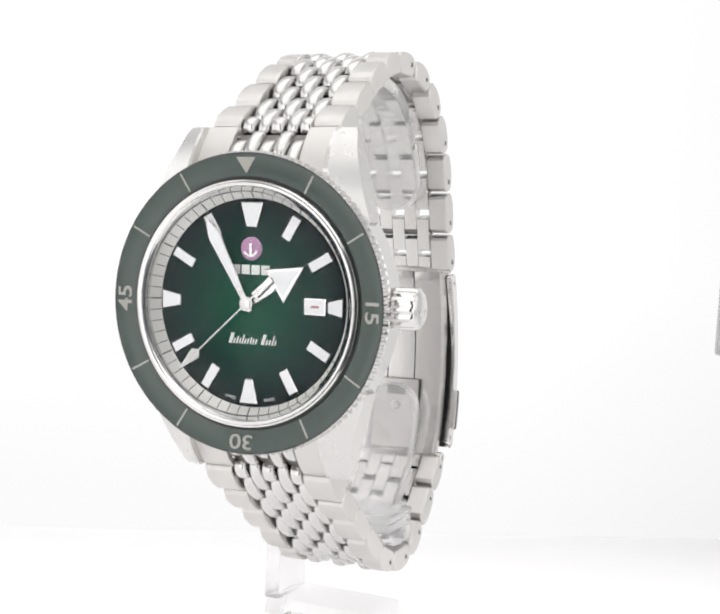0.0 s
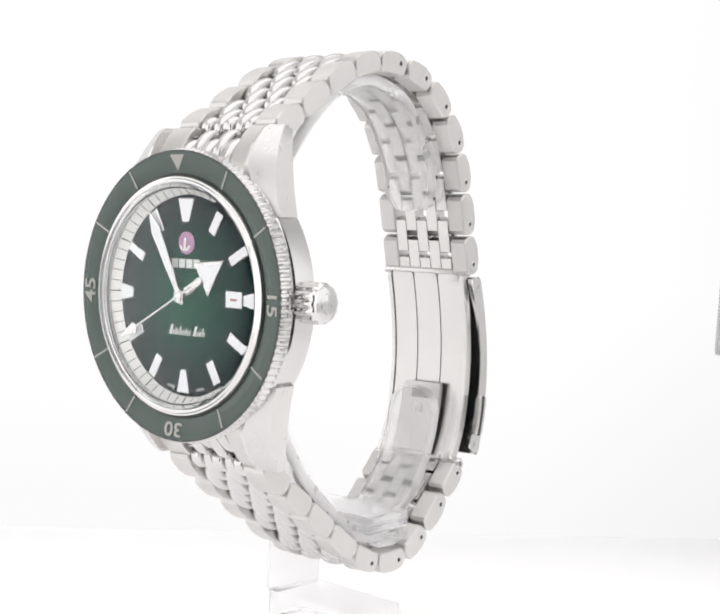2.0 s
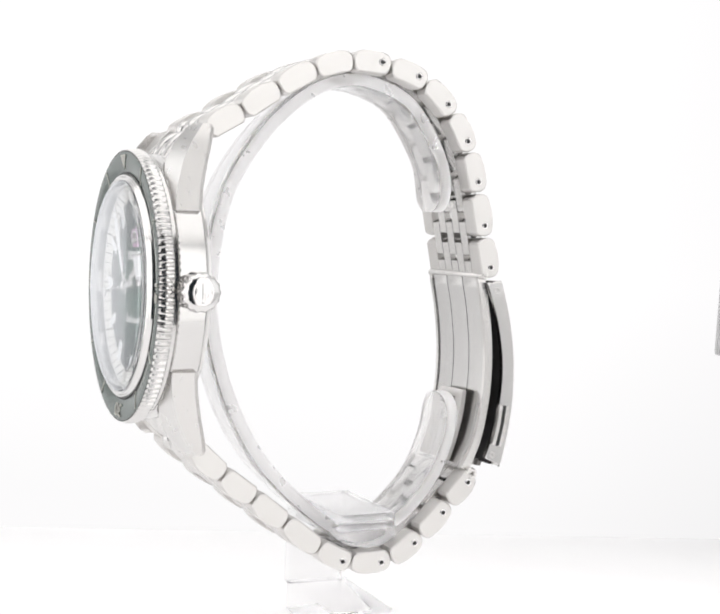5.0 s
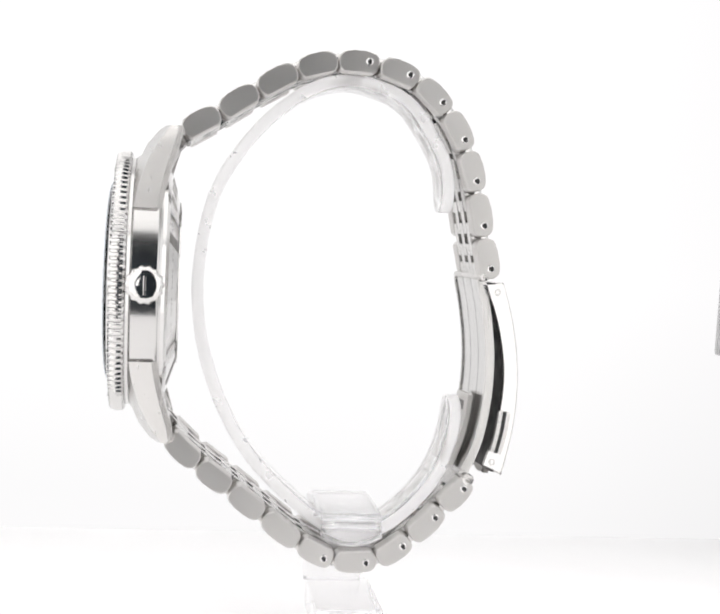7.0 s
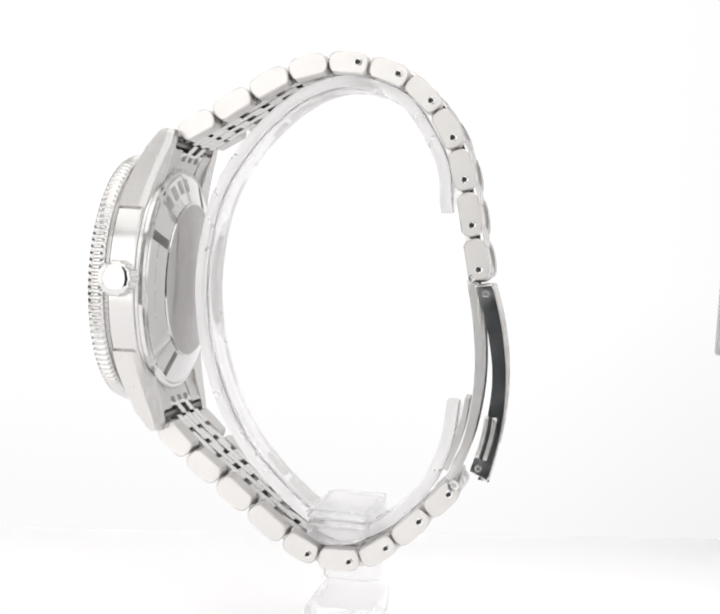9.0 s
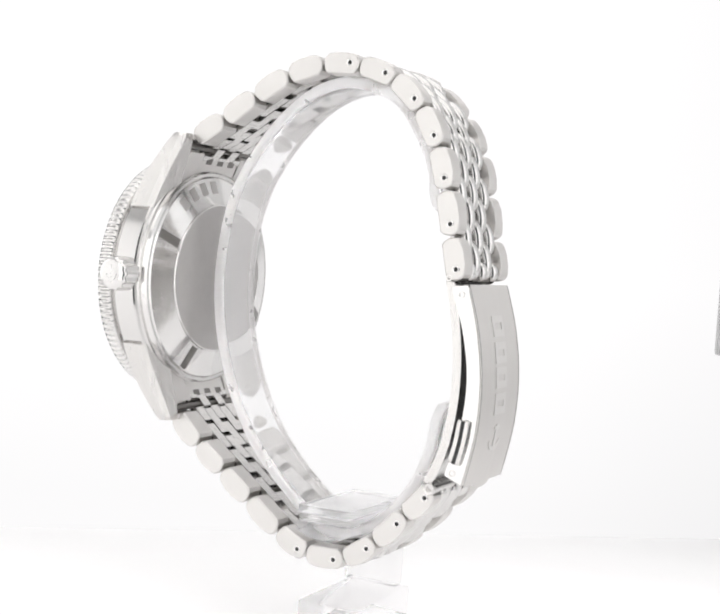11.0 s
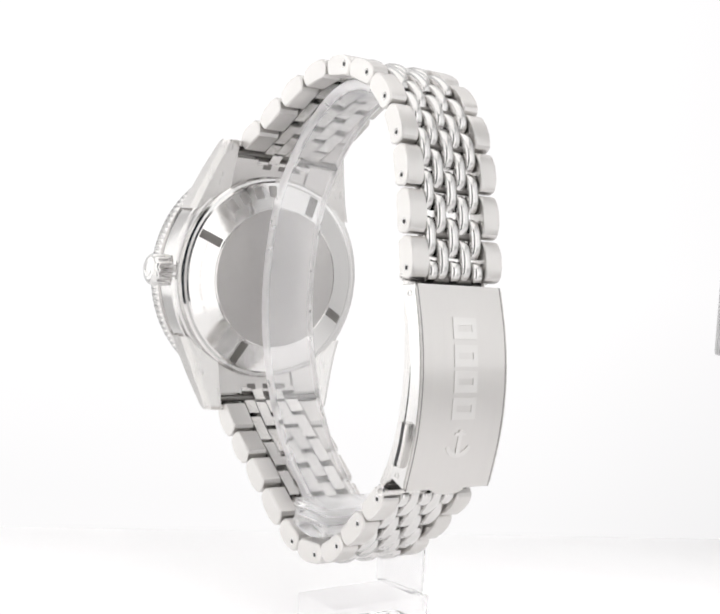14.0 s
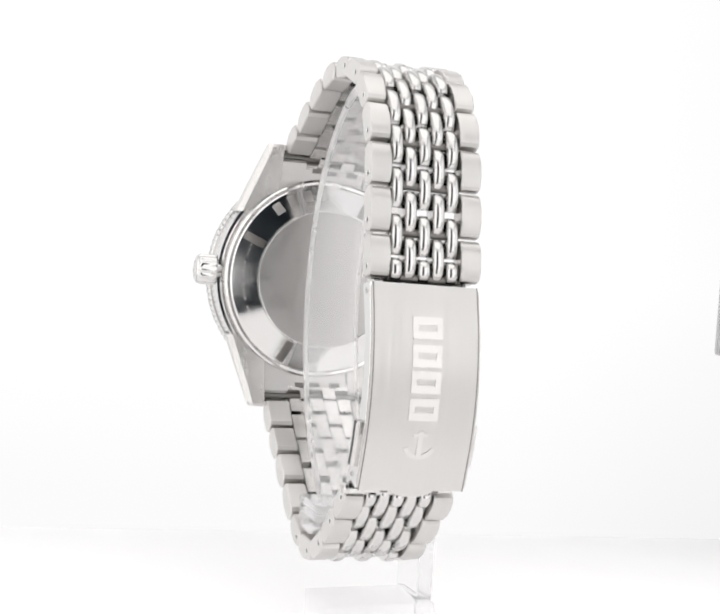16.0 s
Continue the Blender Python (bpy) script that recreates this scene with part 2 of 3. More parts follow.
# ---- the tent ----
def tent():
    ground = part("ground", box(-520, 520, -540, 520, -306, -300), WHITE)
    tagged(ground, "white sheet on the floor of the light tent", "floor", kind="structure")
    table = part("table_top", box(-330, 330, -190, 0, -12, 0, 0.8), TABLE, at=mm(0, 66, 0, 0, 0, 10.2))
    tagged(table, "plain white table top with added glow under the stand", "table top", kind="structure")
    back = part("backdrop", box(-500, 500, 0, 10, -300, 500), BACKLIT, at=mm(0, 420, 0))
    tagged(back, "backlit white panel behind the watch", "backdrop", kind="structure")
    post = part("trim", box(0, 26, -4, 0, 10, 210, 1.5), GREYCLOTH, at=mm(167.5, 419, 0))
    tagged(post, "grey edge strip on the backlit panel", "trim", kind="structure")
    for name, m in (("wall_left", mm(-520, 0, 0)), ("wall_right", mm(510, 0, 0))):
        w = part(name, box(0, 10, -540, 520, -300, 500), WHITE, at=m)
        tagged(w, "white cloth side of the light tent", "wall", kind="structure")
    top = part("ceiling", box(-520, 520, -540, 520, 500, 510), WHITE)
    tagged(top, "white cloth roof of the light tent", "ceiling", kind="structure")
    # front cloth with the dark slot through which the camera looks
    bm = merge(box(-520, -46, 0, 10, -300, 500), box(134, 520, 0, 10, -300, 500), box(-46, 134, 0, 10, 400, 500), box(-46, 134, 0, 10, -300, -180))
    front = part("wall_front", bm, WHITE, at=mm(0, -330, 0))
    tagged(front, "white cloth front of the tent with a slot", "wall", kind="structure")
    dark = part("wall_dark", box(-520, 520, 0, 10, -300, 500), BLACK, at=mm(0, -530, 0))
    tagged(dark, "black cloth behind the camera slot", "wall", kind="structure")


tent()

# ---- the watch ----
watch = new("wristwatch")
tagged(watch, "steel wristwatch with green dial and bezel on a clear stand", "watch")
watch.matrix_world = pose(0, 0, 0, 0, 0, 67.35) @ SEAT


def clock(deg, r, z=0.0):
    """A place on the dial, turned so that y points outward."""
    return mm(r * math.sin(radians(deg)), r * math.cos(radians(deg)), z, 0, 0, -deg)


def build_case():
    barrel = lathe([(16.0, -2.68), (19.75, -2.68), (19.8, -3.1), (19.85, -3.3), (20.02, -3.42), (20.18, -3.6), (20.2, -5.5), (20.18, -7.3), (20.0, -7.5), (19.5, -7.6), (19.3, -7.95), (15.5, -7.95)], 160)
    case = part("case", barrel, SOFTSHINE, watch, "polished steel case middle")
    # lugs: sections from the case out to the tip: y, inner x, outer x, chamfer x, front z, back z, chamfer drop, lean of the flank
    secs = ((11.5, 10.8, 17.75, 16.9, -3.3, -7.65, 0.25, 0.1), (13.0, 10.6, 17.2, 15.0, -3.2, -7.85, 0.5, 0.15), (15.0, 10.5, 16.5, 12.8, -3.15, -8.2, 0.95, 0.22), (18.5, 10.45, 15.3, 11.1, -3.7, -9.1, 1.5, 0.25),
            (21.5, 10.45, 14.3, 10.85, -5.1, -10.0, 1.6, 0.22), (23.7, 10.45, 13.65, 10.9, -6.9, -10.5, 1.25, 0.18), (24.3, 10.6, 13.3, 11.2, -7.8, -10.3, 0.9, 0.15))
    for sx in (1, -1):
        for sy in (1, -1):
            bm = bmesh.new()
            rows = []
            for y, xi, xo, xc, zf, zb, drop, lean in secs:
                rows.append([bm.verts.new((sx * x, sy * y, z)) for x, z in ((xi, zb), (xi, zf), (xc, zf), (xo - lean, zf - drop), (xo, zb + 0.8), (xo - 1.0, zb))])
            for p, q in zip(rows, rows[1:]):
                for j in range(6):
                    f = bm.faces.new((p[j], q[j], q[(j + 1) % 6], p[(j + 1) % 6]))
                    f.material_index = 1 if j == 2 else 0
            bm.faces.new(rows[0])
            bm.faces.new(rows[-1])
            lug = part("lug", bm, SATIN, case, at=mm(-0.6 if sx > 0 else 0.0, 0, 0), smooth=14)
            lug.data.materials.append(CHAMFER)
    # case back
    back = part("case_back", lathe([(0, -8.0), (18.9, -7.7), (18.7, -8.5), (18.3, -8.75), (17.8, -8.75), (17.5, -8.95), (17.3, -9.014), (16.0, -9.428), (14.5, -9.906), (13.2, -10.32), (12.95, -10.4), (0, -10.4)], 128, closed=False), POLISHED, watch, "polished screw-down steel case back", smooth=14)
    part("medallion", lathe([(0, -10.3), (12.85, -10.3), (12.85, -10.46), (12.6, -10.56), (0, -10.56)], 96, closed=False), MATT, back, "matt grey medallion with faint relief")
    part("medallion_rim", lathe([(12.7, -10.4), (13.05, -10.4), (13.0, -10.6), (12.85, -10.64), (12.7, -10.58)], 128), POLISHED, back, "thin bright rim")
    # dark slabs paint the shade inside the notches
    for deg in (65, 155, 245, 335):
        part("notch", box(-0.8, 0.8, -2.1, 2.1, -0.06, 0.3, 0.03), SHADEDSTEEL, back, at=clock(deg, 15.3, -9.65) @ mm(0, 0, 0, 17.7))
    for deg in (38, 27, 16, 5):
        part("engraved_bar", box(-0.85, 0.85, -1.1, 1.1, -0.05, 0.1, 0.01), MATT, back, "plain engraved bar", at=clock(deg, 15.9, -9.46) @ mm(0, 0, 0, 17.7))
    for i in range(17):
        if i % 5 != 4:
            part("engraved_bar", box(-0.24, 0.24, -0.16, 0.16, -0.04, 0.06), SATIN, back, "plain engraved bar", at=clock(64 + 3.1 * i + 2.5, 15.5, -9.58) @ mm(0, 0, 0, 17.7), smooth=0)
    # crown
    bm = bmesh.new()
    rings = []
    for f, z, deep in ((0.9, 0.0, 1.0), (1.0, 0.2, 1.0), (1.0, 2.75, 1.0), (0.99, 3.0, 0.8), (0.96, 3.25, 0.5), (0.91, 3.45, 0.25), (0.83, 3.6, 0.1), (0.72, 3.73, 0.0), (0.5, 3.82, 0.0)):
        rings.append([bm.verts.new((f * (2.75 + 0.12 * deep * math.cos(14 * a)) * math.cos(a), f * (2.75 + 0.12 * deep * math.cos(14 * a)) * math.sin(a), z)) for a in [2 * math.pi * i / 120 for i in range(120)]])
    for p, q in zip(rings, rings[1:]):
        for i in range(120):
            bm.faces.new((p[i], p[(i + 1) % 120], q[(i + 1) % 120], q[i]))
    bm.faces.new(rings[0])
    bm.faces.new(rings[-1])
    crown = part("crown", bm, POLISHED, watch, "fluted polished steel crown", at=mm(20.1, 0.2, -5.65, 0, 90, 0), smooth=40)
    part("crown_cap", lathe([(0, 3.9), (0.7, 3.88), (1.1, 3.85), (1.36, 3.8), (1.4, 3.7), (0, 3.6)], 48, closed=False), POLISHED, crown)
    part("crown_stem", lathe([(0, -1.2), (2.2, -1.2), (2.2, 0.1), (0, 0.1)], 40, closed=False), POLISHED, crown)
    part("crown_emblem", merge(box(-0.22, 0.22, -1.45, 1.4, 3.5, 3.93, 0.1), plate([(1.2 * math.cos(radians(a)), 1.2 * math.sin(radians(a)) - 0.1) for a in range(180, 361, 20)] + [(0.75 * math.cos(radians(a)), 0.75 * math.sin(radians(a)) - 0.1) for a in range(360, 179, -20)], 3.5, 3.92)), POLISHED, crown)


def build_bezel():
    n = 120
    bm = bmesh.new()
    rings = []
    for i in range(n * 4):
        a = 2 * math.pi * i / (n * 4)
        k = i % 4
        out = 20.85 if k in (0, 1) else 20.55
        prof = ((17.0, -2.2), (20.3, -2.3), (out - 0.1, -2.0), (out, -0.95), (out - 0.22, -0.4), (20.5, 0.02), (20.42, -0.12), (17.0, -0.7))
        rings.append([bm.verts.new((r * math.cos(a), r * math.sin(a), z)) for r, z in prof])
    for i in range(len(rings)):
        p, q = rings[i], rings[(i + 1) % len(rings)]
        for j in range(8):
            bm.faces.new((p[j], q[j], q[(j + 1) % 8], p[(j + 1) % 8]))
    bezel = part("bezel", bm, SOFTSHINE, watch, "steel bezel ring with a coin edge", at=mm(0, 0, -0.35), smooth=30)
    ins = part("bezel_insert", lathe([(17.02, -0.62), (20.38, -0.1), (20.36, 0.02), (20.2, 0.04), (18.6, -0.1), (17.2, -0.36), (17.04, -0.42)], 160), CERAMIC, bezel, "glossy dark green ceramic insert")
    # black rings put the shade of the insert's gaps into colour
    part("groove", lathe([(20.32, 0.03), (20.48, 0.0), (20.48, -0.12), (20.32, -0.12)], 128), INKSHADE, bezel, "dark gap round the insert")
    part("groove", lathe([(16.99, -0.34), (17.24, -0.28), (17.24, -0.5), (16.99, -0.5)], 128), INKSHADE, bezel)
    slope = math.degrees(math.atan2(0.32, 2.4))
    part("triangle_mark", plate([(-1.45, 1.1), (1.45, 1.1), (0, -1.1)], -0.03, 0.06), GREYMARK, ins, at=clock(0, 18.75, -0.06) @ mm(0, 0, 0, slope), smooth=0)
    for deg in range(30, 360, 30):
        if deg % 90:
            part("minute_mark", box(-0.13, 0.13, -1.38, 1.38, -0.03, 0.06), GREYMARK, ins, at=clock(deg, 18.75, -0.075) @ mm(0, 0, 0, slope), smooth=0)
    for deg, s in ((90, "15"), (180, "30"), (270, "45")):
        writing("numeral", s, 2.85, GREYMARK, ins, clock(deg, 18.75, -0.03) @ mm(0, 0, 0, slope), wide=1.3, bold=0.03)
    part("crystal_ring", lathe([(15.97, -1.2), (16.98, -1.2), (16.98, -0.5), (16.8, -0.22), (16.55, -0.12), (16.45, 0.06), (16.2, 0.14), (15.97, 0.05)], 128), POLISHED, watch, "polished steel ring round the crystal")


def build_dial():
    dial = part("dial", lathe([(0, 0), (4, -0.01), (8, -0.06), (12, -0.2), (14.6, -0.45), (14.6, -0.8), (0, -0.8)], 128, closed=False), DIAL, watch, "deep green sunburst dial darkening to the rim", at=mm(0, 0, -1.4 - DEEP))
    ring = part("minute_ring", lathe([(14.35, -1.85 - DEEP), (15.75, -0.9 - DEEP), (15.75, -2.0 - DEEP), (14.35, -2.0 - DEEP)], 128), SILVERED, watch, "sloped silver minute ring")
    part("ring_wall", lathe([(15.75, -0.86 - DEEP), (15.6, -0.95), (15.9, -0.75), (16.2, -0.75), (16.2, -2.0 - DEEP), (15.75, -2.0 - DEEP)], 128), POLISHED, watch, "polished steel wall under the crystal")
    tilt = math.degrees(math.atan2(0.95, 1.4))
    for i in range(60):
        part("minute_line", box(-0.05 if i % 5 else -0.09, 0.05 if i % 5 else 0.09, -0.72, 0.72, -0.02, 0.03), INKSHADE, ring, at=clock(6 * i, 15.05, -1.375 - DEEP) @ mm(0, 0, 0, tilt), smooth=0)
    # applied hour markers
    for i in range(12):
        deg = 30 * i
        if i in (0, 3, 6, 9):
            w = 1.75 if i == 0 else 1.35
            lo, hi = (0.75, w)
            length = 3.4 if i in (0, 6) else 2.9
            r = 12.1 if i in (0, 6) else (12.75 if i == 3 else 12.4)
            if i == 3:
                length = 2.2
            if i == 6:
                lo, hi = 0.6, 1.4
            out = [(-lo, -length / 2), (lo, -length / 2), (hi, length / 2), (-hi, length / 2)]
        else:
            r, length = 12.0, 3.5
            out = [(-0.72, -length / 2), (0.72, -length / 2), (0.72, length / 2), (-0.72, length / 2)]
        drop = -1.4 - DEEP - 0.2 * (r / 12) ** 2
        mk = part("hour_marker", plate(out, 0, 0.42, 0.1), POLISHED, watch, at=clock(deg, r, drop))
        inset = [(x * 0.86, y * 0.93) for x, y in out]
        part("lume", plate(inset, 0.3, 0.45), LUME, mk, smooth=0)
    # date window
    dw = part("date_window", box(-1.6, 1.6, -1.15, 1.15, 0, 0.25, 0.08), POLISHED, watch, "white date window in a steel frame", at=mm(9.75, 0, -1.52 - DEEP))
    part("date_disc", box(-1.4, 1.4, -0.97, 0.97, 0.2, 0.28), LUME, dw, smooth=0)
    part("date_bar", box(-0.6, 0.6, -0.14, 0.14, 0.27, 0.3), REDPRINT, dw, smooth=0)
    # emblem: a mauve disc with a small bright anchor shape
    em = part("emblem", lathe([(0, 0.2), (1.45, 0.2), (1.6, 0.1), (1.6, 0), (0, 0)], 48, closed=False), PINK, watch, "round mauve emblem with an anchor shape", at=mm(0, 7.5, -1.48 - DEEP))
    arc = [(1.15 * math.sin(radians(a)), -0.15 - 1.0 * math.cos(radians(a))) for a in range(-75, 76, 15)]
    inner = [(0.8 * math.sin(radians(a)), -0.1 - 0.72 * math.cos(radians(a))) for a in range(75, -76, -15)]
    part("anchor", merge(box(-0.22, 0.22, -1.1, 0.75, 0.15, 0.4, 0.08), plate(arc + inner, 0.18, 0.38)), POLISHED, em, smooth=30)
    # maker's line as four plain blocks, and the script line as bars
    for x in (-2.3, -0.8, 0.72, 2.22):
        part("printed_block", box(-0.62, 0.62, -0.65, 0.65, 0, 0.1, 0.03), WHITEPRINT, dial, at=mm(x, 4.6, 0.0), smooth=0)
    # script line as slanted plain strokes
    x = -3.3
    for w, h in ((0.5, 1.1), (0.24, 0.55), (0.24, 0.75), (0.2, 0.6), (0.22, 0.95), (0.22, 0.55), (0.2, 0.6), (0.22, 0.75), (0.2, 0.55), (0.22, 0.55), (0, 0), (0.5, 1.1), (0.26, 0.55), (0.26, 0.55), (0.2, 1.0), (0.22, 0.55)):
        if w:
            part("printed_bar", plate([(0, 0), (w, 0), (w + 0.4 * h, 1.3 * h), (0.4 * h, 1.3 * h)], 0, 0.03), WHITEPRINT, dial, at=mm(x, -5.6, 0.0), smooth=0)
        x += (w + 0.2) if w else 0.5
    for deg, s in ((193, "SWISS"), (167, "MADE")):
        writing("rim_print", s, 0.62, WHITEPRINT, dial, mm(13.45 * math.sin(radians(deg)), 13.45 * math.cos(radians(deg)), -0.27, 0, 0, 180 - deg), 0.02)


def build_hands():
    # hour hand: split stem and broad arrow
    hour = part("hour_hand", merge(plate([(-0.55, -1.0), (0.55, -1.0), (0.62, 4.2), (0.2, 5.0), (-0.2, 5.0), (-0.62, 4.2)], 0, 0.25, 0.08),
                                   plate([(-2.7, 4.7), (2.7, 4.7), (0, 10.0)], 0, 0.28, 0.1)), POLISHED, watch, "steel arrow-shaped hour hand", at=mm(0, 0, -1.85, 0, 0, -57.5), smooth=25)
    part("lume", plate([(-2.0, 5.1), (2.0, 5.1), (0, 9.1)], 0.26, 0.32), LUME, hour, smooth=0)
    minute = part("minute_hand", plate([(-0.35, -1.2), (0.35, -1.2), (0.45, 1.6), (1.0, 10.6), (0, 13.6), (-1.0, 10.6), (-0.45, 1.6)], 0, 0.25, 0.08), POLISHED, watch, "long white-filled steel minute hand", at=mm(0, 0, -1.52, 0, 0, 29.5), smooth=25)
    part("lume", plate([(-0.36, 2.4), (0.36, 2.4), (0.82, 10.4), (0, 12.9), (-0.82, 10.4)], 0.22, 0.28), LUME, minute, smooth=0)
    hand = part("second_hand", merge(plate([(-0.13, -3.2), (0.13, -3.2), (0.12, 10.4), (-0.12, 10.4)], 0, 0.16, 0.03),
                                     plate([(-0.85, 10.5), (0, 9.7), (0.85, 10.5), (0.16, 13.6), (0, 14.0), (-0.16, 13.6)], 0, 0.18, 0.04),
                                     plate([(-0.45, -5.2), (0.45, -5.2), (0.5, -1.6), (-0.5, -1.6)], 0, 0.16, 0.05),
                                     lathe([(0, 0.36), (0.5, 0.34), (0.72, 0.24), (0.8, -0.1), (0, -0.1)], 32, closed=False)), POLISHED, watch, "thin steel second hand with a lozenge tip", at=mm(0, 0, -1.18, 0, 0, -227), smooth=25)
    part("hand_post", lathe([(0, -0.1), (1.0, -0.1), (1.0, -1.75), (0, -1.75)], 32, closed=False), POLISHED, watch, at=mm(0, 0, -1.05))
    return hand


def build_crystal():
    outer = [(15.95, -0.6), (15.95, 0.0), (15.88, 0.25), (15.68, 0.46), (15.35, 0.62), (14.8, 0.74), (13.5, 0.9), (11, 1.1), (8, 1.25), (4, 1.35), (0, 1.38)]
    inner = [(0, 0.5), (4, 0.47), (8, 0.37), (11, 0.22), (13.5, 0.03), (14.7, -0.12), (15.1, -0.25), (15.25, -0.6)]
    g = part("crystal", lathe(outer + inner, 128), GLASS, watch, "domed clear sapphire crystal", smooth=50)
    g.visible_shadow = False


build_case()
build_bezel()
build_dial()
SECOND = build_hands()
build_crystal()

# joints of the bracelet, (y, z), from the case to the clasp
UPPER = ((23.65, -10.31), (27.0, -15.95), (30.85, -21.7), (34.34, -27.74), (36.18, -34.12), (35.88, -40.87), (33.69, -47.26), (29.01, -52.25), (23.03, -55.57), (16.4, -57.34), (9.23, -58.77), (2.47, -60.19))
LOWER = ((-23.62, -9.5), (-28.18, -14.34), (-31.99, -19.52), (-36.17, -24.86), (-40.68, -30.74), (-43.5, -36.39), (-43.35, -43.52), (-39.73, -48.86), (-34.67, -53.83), (-30.02, -58.13))
CENTRE = Vector((-4.0, -36.0))
MIDX = 0.05


def midx(p):
    """Sideways offset of the bracelet's middle, set to fit the camera's view."""
    if p[0] < 0:
        return float(np.interp(-p[1], (10, 35, 57), (-0.5, -0.15, 0.0)))
    return float(np.interp(-p[1], (10, 30, 39, 57), (-0.5, -0.45, -0.42, 0.05)))


def frame_at(p, d, x=0.0):
    """A pose on the bracelet: x across, y along, z out of the loop."""
    d = Vector(d).normalized()
    nrm = Vector((-d.y, d.x))
    if nrm.dot(Vector(p) - CENTRE) < 0:
        nrm = -nrm
    cols = Matrix(((1, 0, 0), (0, d.x, nrm.x), (0, d.y, nrm.y))).to_4x4()
    if cols.determinant() < 0:
        cols = Matrix(((-1, 0, 0), (0, d.x, nrm.x), (0, d.y, nrm.y))).to_4x4()
    return Matrix.Translation((x * MM, p[0] * MM, p[1] * MM)) @ cols


LINK = ((-2.5, -1.72), (2.5, -1.72), (3.05, -1.25), (3.35, -0.45), (3.4, 0.25), (3.2, 0.95), (2.75, 1.4), (2.2, 1.6), (1.0, 1.74), (-1.0, 1.74), (-2.2, 1.6), (-2.75, 1.4), (-3.2, 0.95), (-3.4, 0.25), (-3.35, -0.45), (-3.05, -1.25))


def bead_mesh(length, name):
    """One rounded middle link."""
    bm = bmesh.new()
    n, k = 14, 10
    rows = []
    for i in range(n + 1):
        u = -1 + 2 * i / n
        y = u * length / 2
        top = 1.9 * math.sqrt(max(0.0, 1 - (abs(u) ** 2.4) * 0.86)) - 0.4
        w = 1.03 * (1 - 0.24 * abs(u) ** 3)
        row = []
        for j in range(k + 1):
            a = math.pi * j / k
            row.append(bm.verts.new((w * math.copysign(abs(math.cos(a)) ** 0.7, math.cos(a)), y, -0.2 + (top + 0.2) * math.sin(a) ** 0.62)))
        row += [bm.verts.new((-1.06, y * 0.97, -0.8)), bm.verts.new((-1.06, y * 0.86, -1.6)), bm.verts.new((1.06, y * 0.86, -1.6)), bm.verts.new((1.06, y * 0.97, -0.8))]
        rows.append(row)
    m = len(rows[0])
    for p, q in zip(rows, rows[1:]):
        for j in range(m):
            bm.faces.new((p[j], q[j], q[(j + 1) % m], p[(j + 1) % m]))
    bm.faces.new(rows[0])
    bm.faces.new(rows[-1])
    bmesh.ops.recalc_face_normals(bm, faces=bm.faces)
    bmesh.ops.scale(bm, vec=(MM, MM, MM), verts=bm.verts)
    me = bpy.data.meshes.new(name)
    bm.to_mesh(me)
    bm.free()
    me.materials.append(SOFTSHINE)
    me.materials.append(SATIN)
    for f in me.polygons:
        if f.normal.z < -0.8:
            f.material_index = 1
    me.polygons.foreach_set("use_smooth", [True] * len(me.polygons))
    me.set_sharp_from_angle(angle=radians(45))
    return me


BEAD = bead_mesh(6.3, "bead")
HALF = bead_mesh(3.4, "half_bead")
COL = 2.27


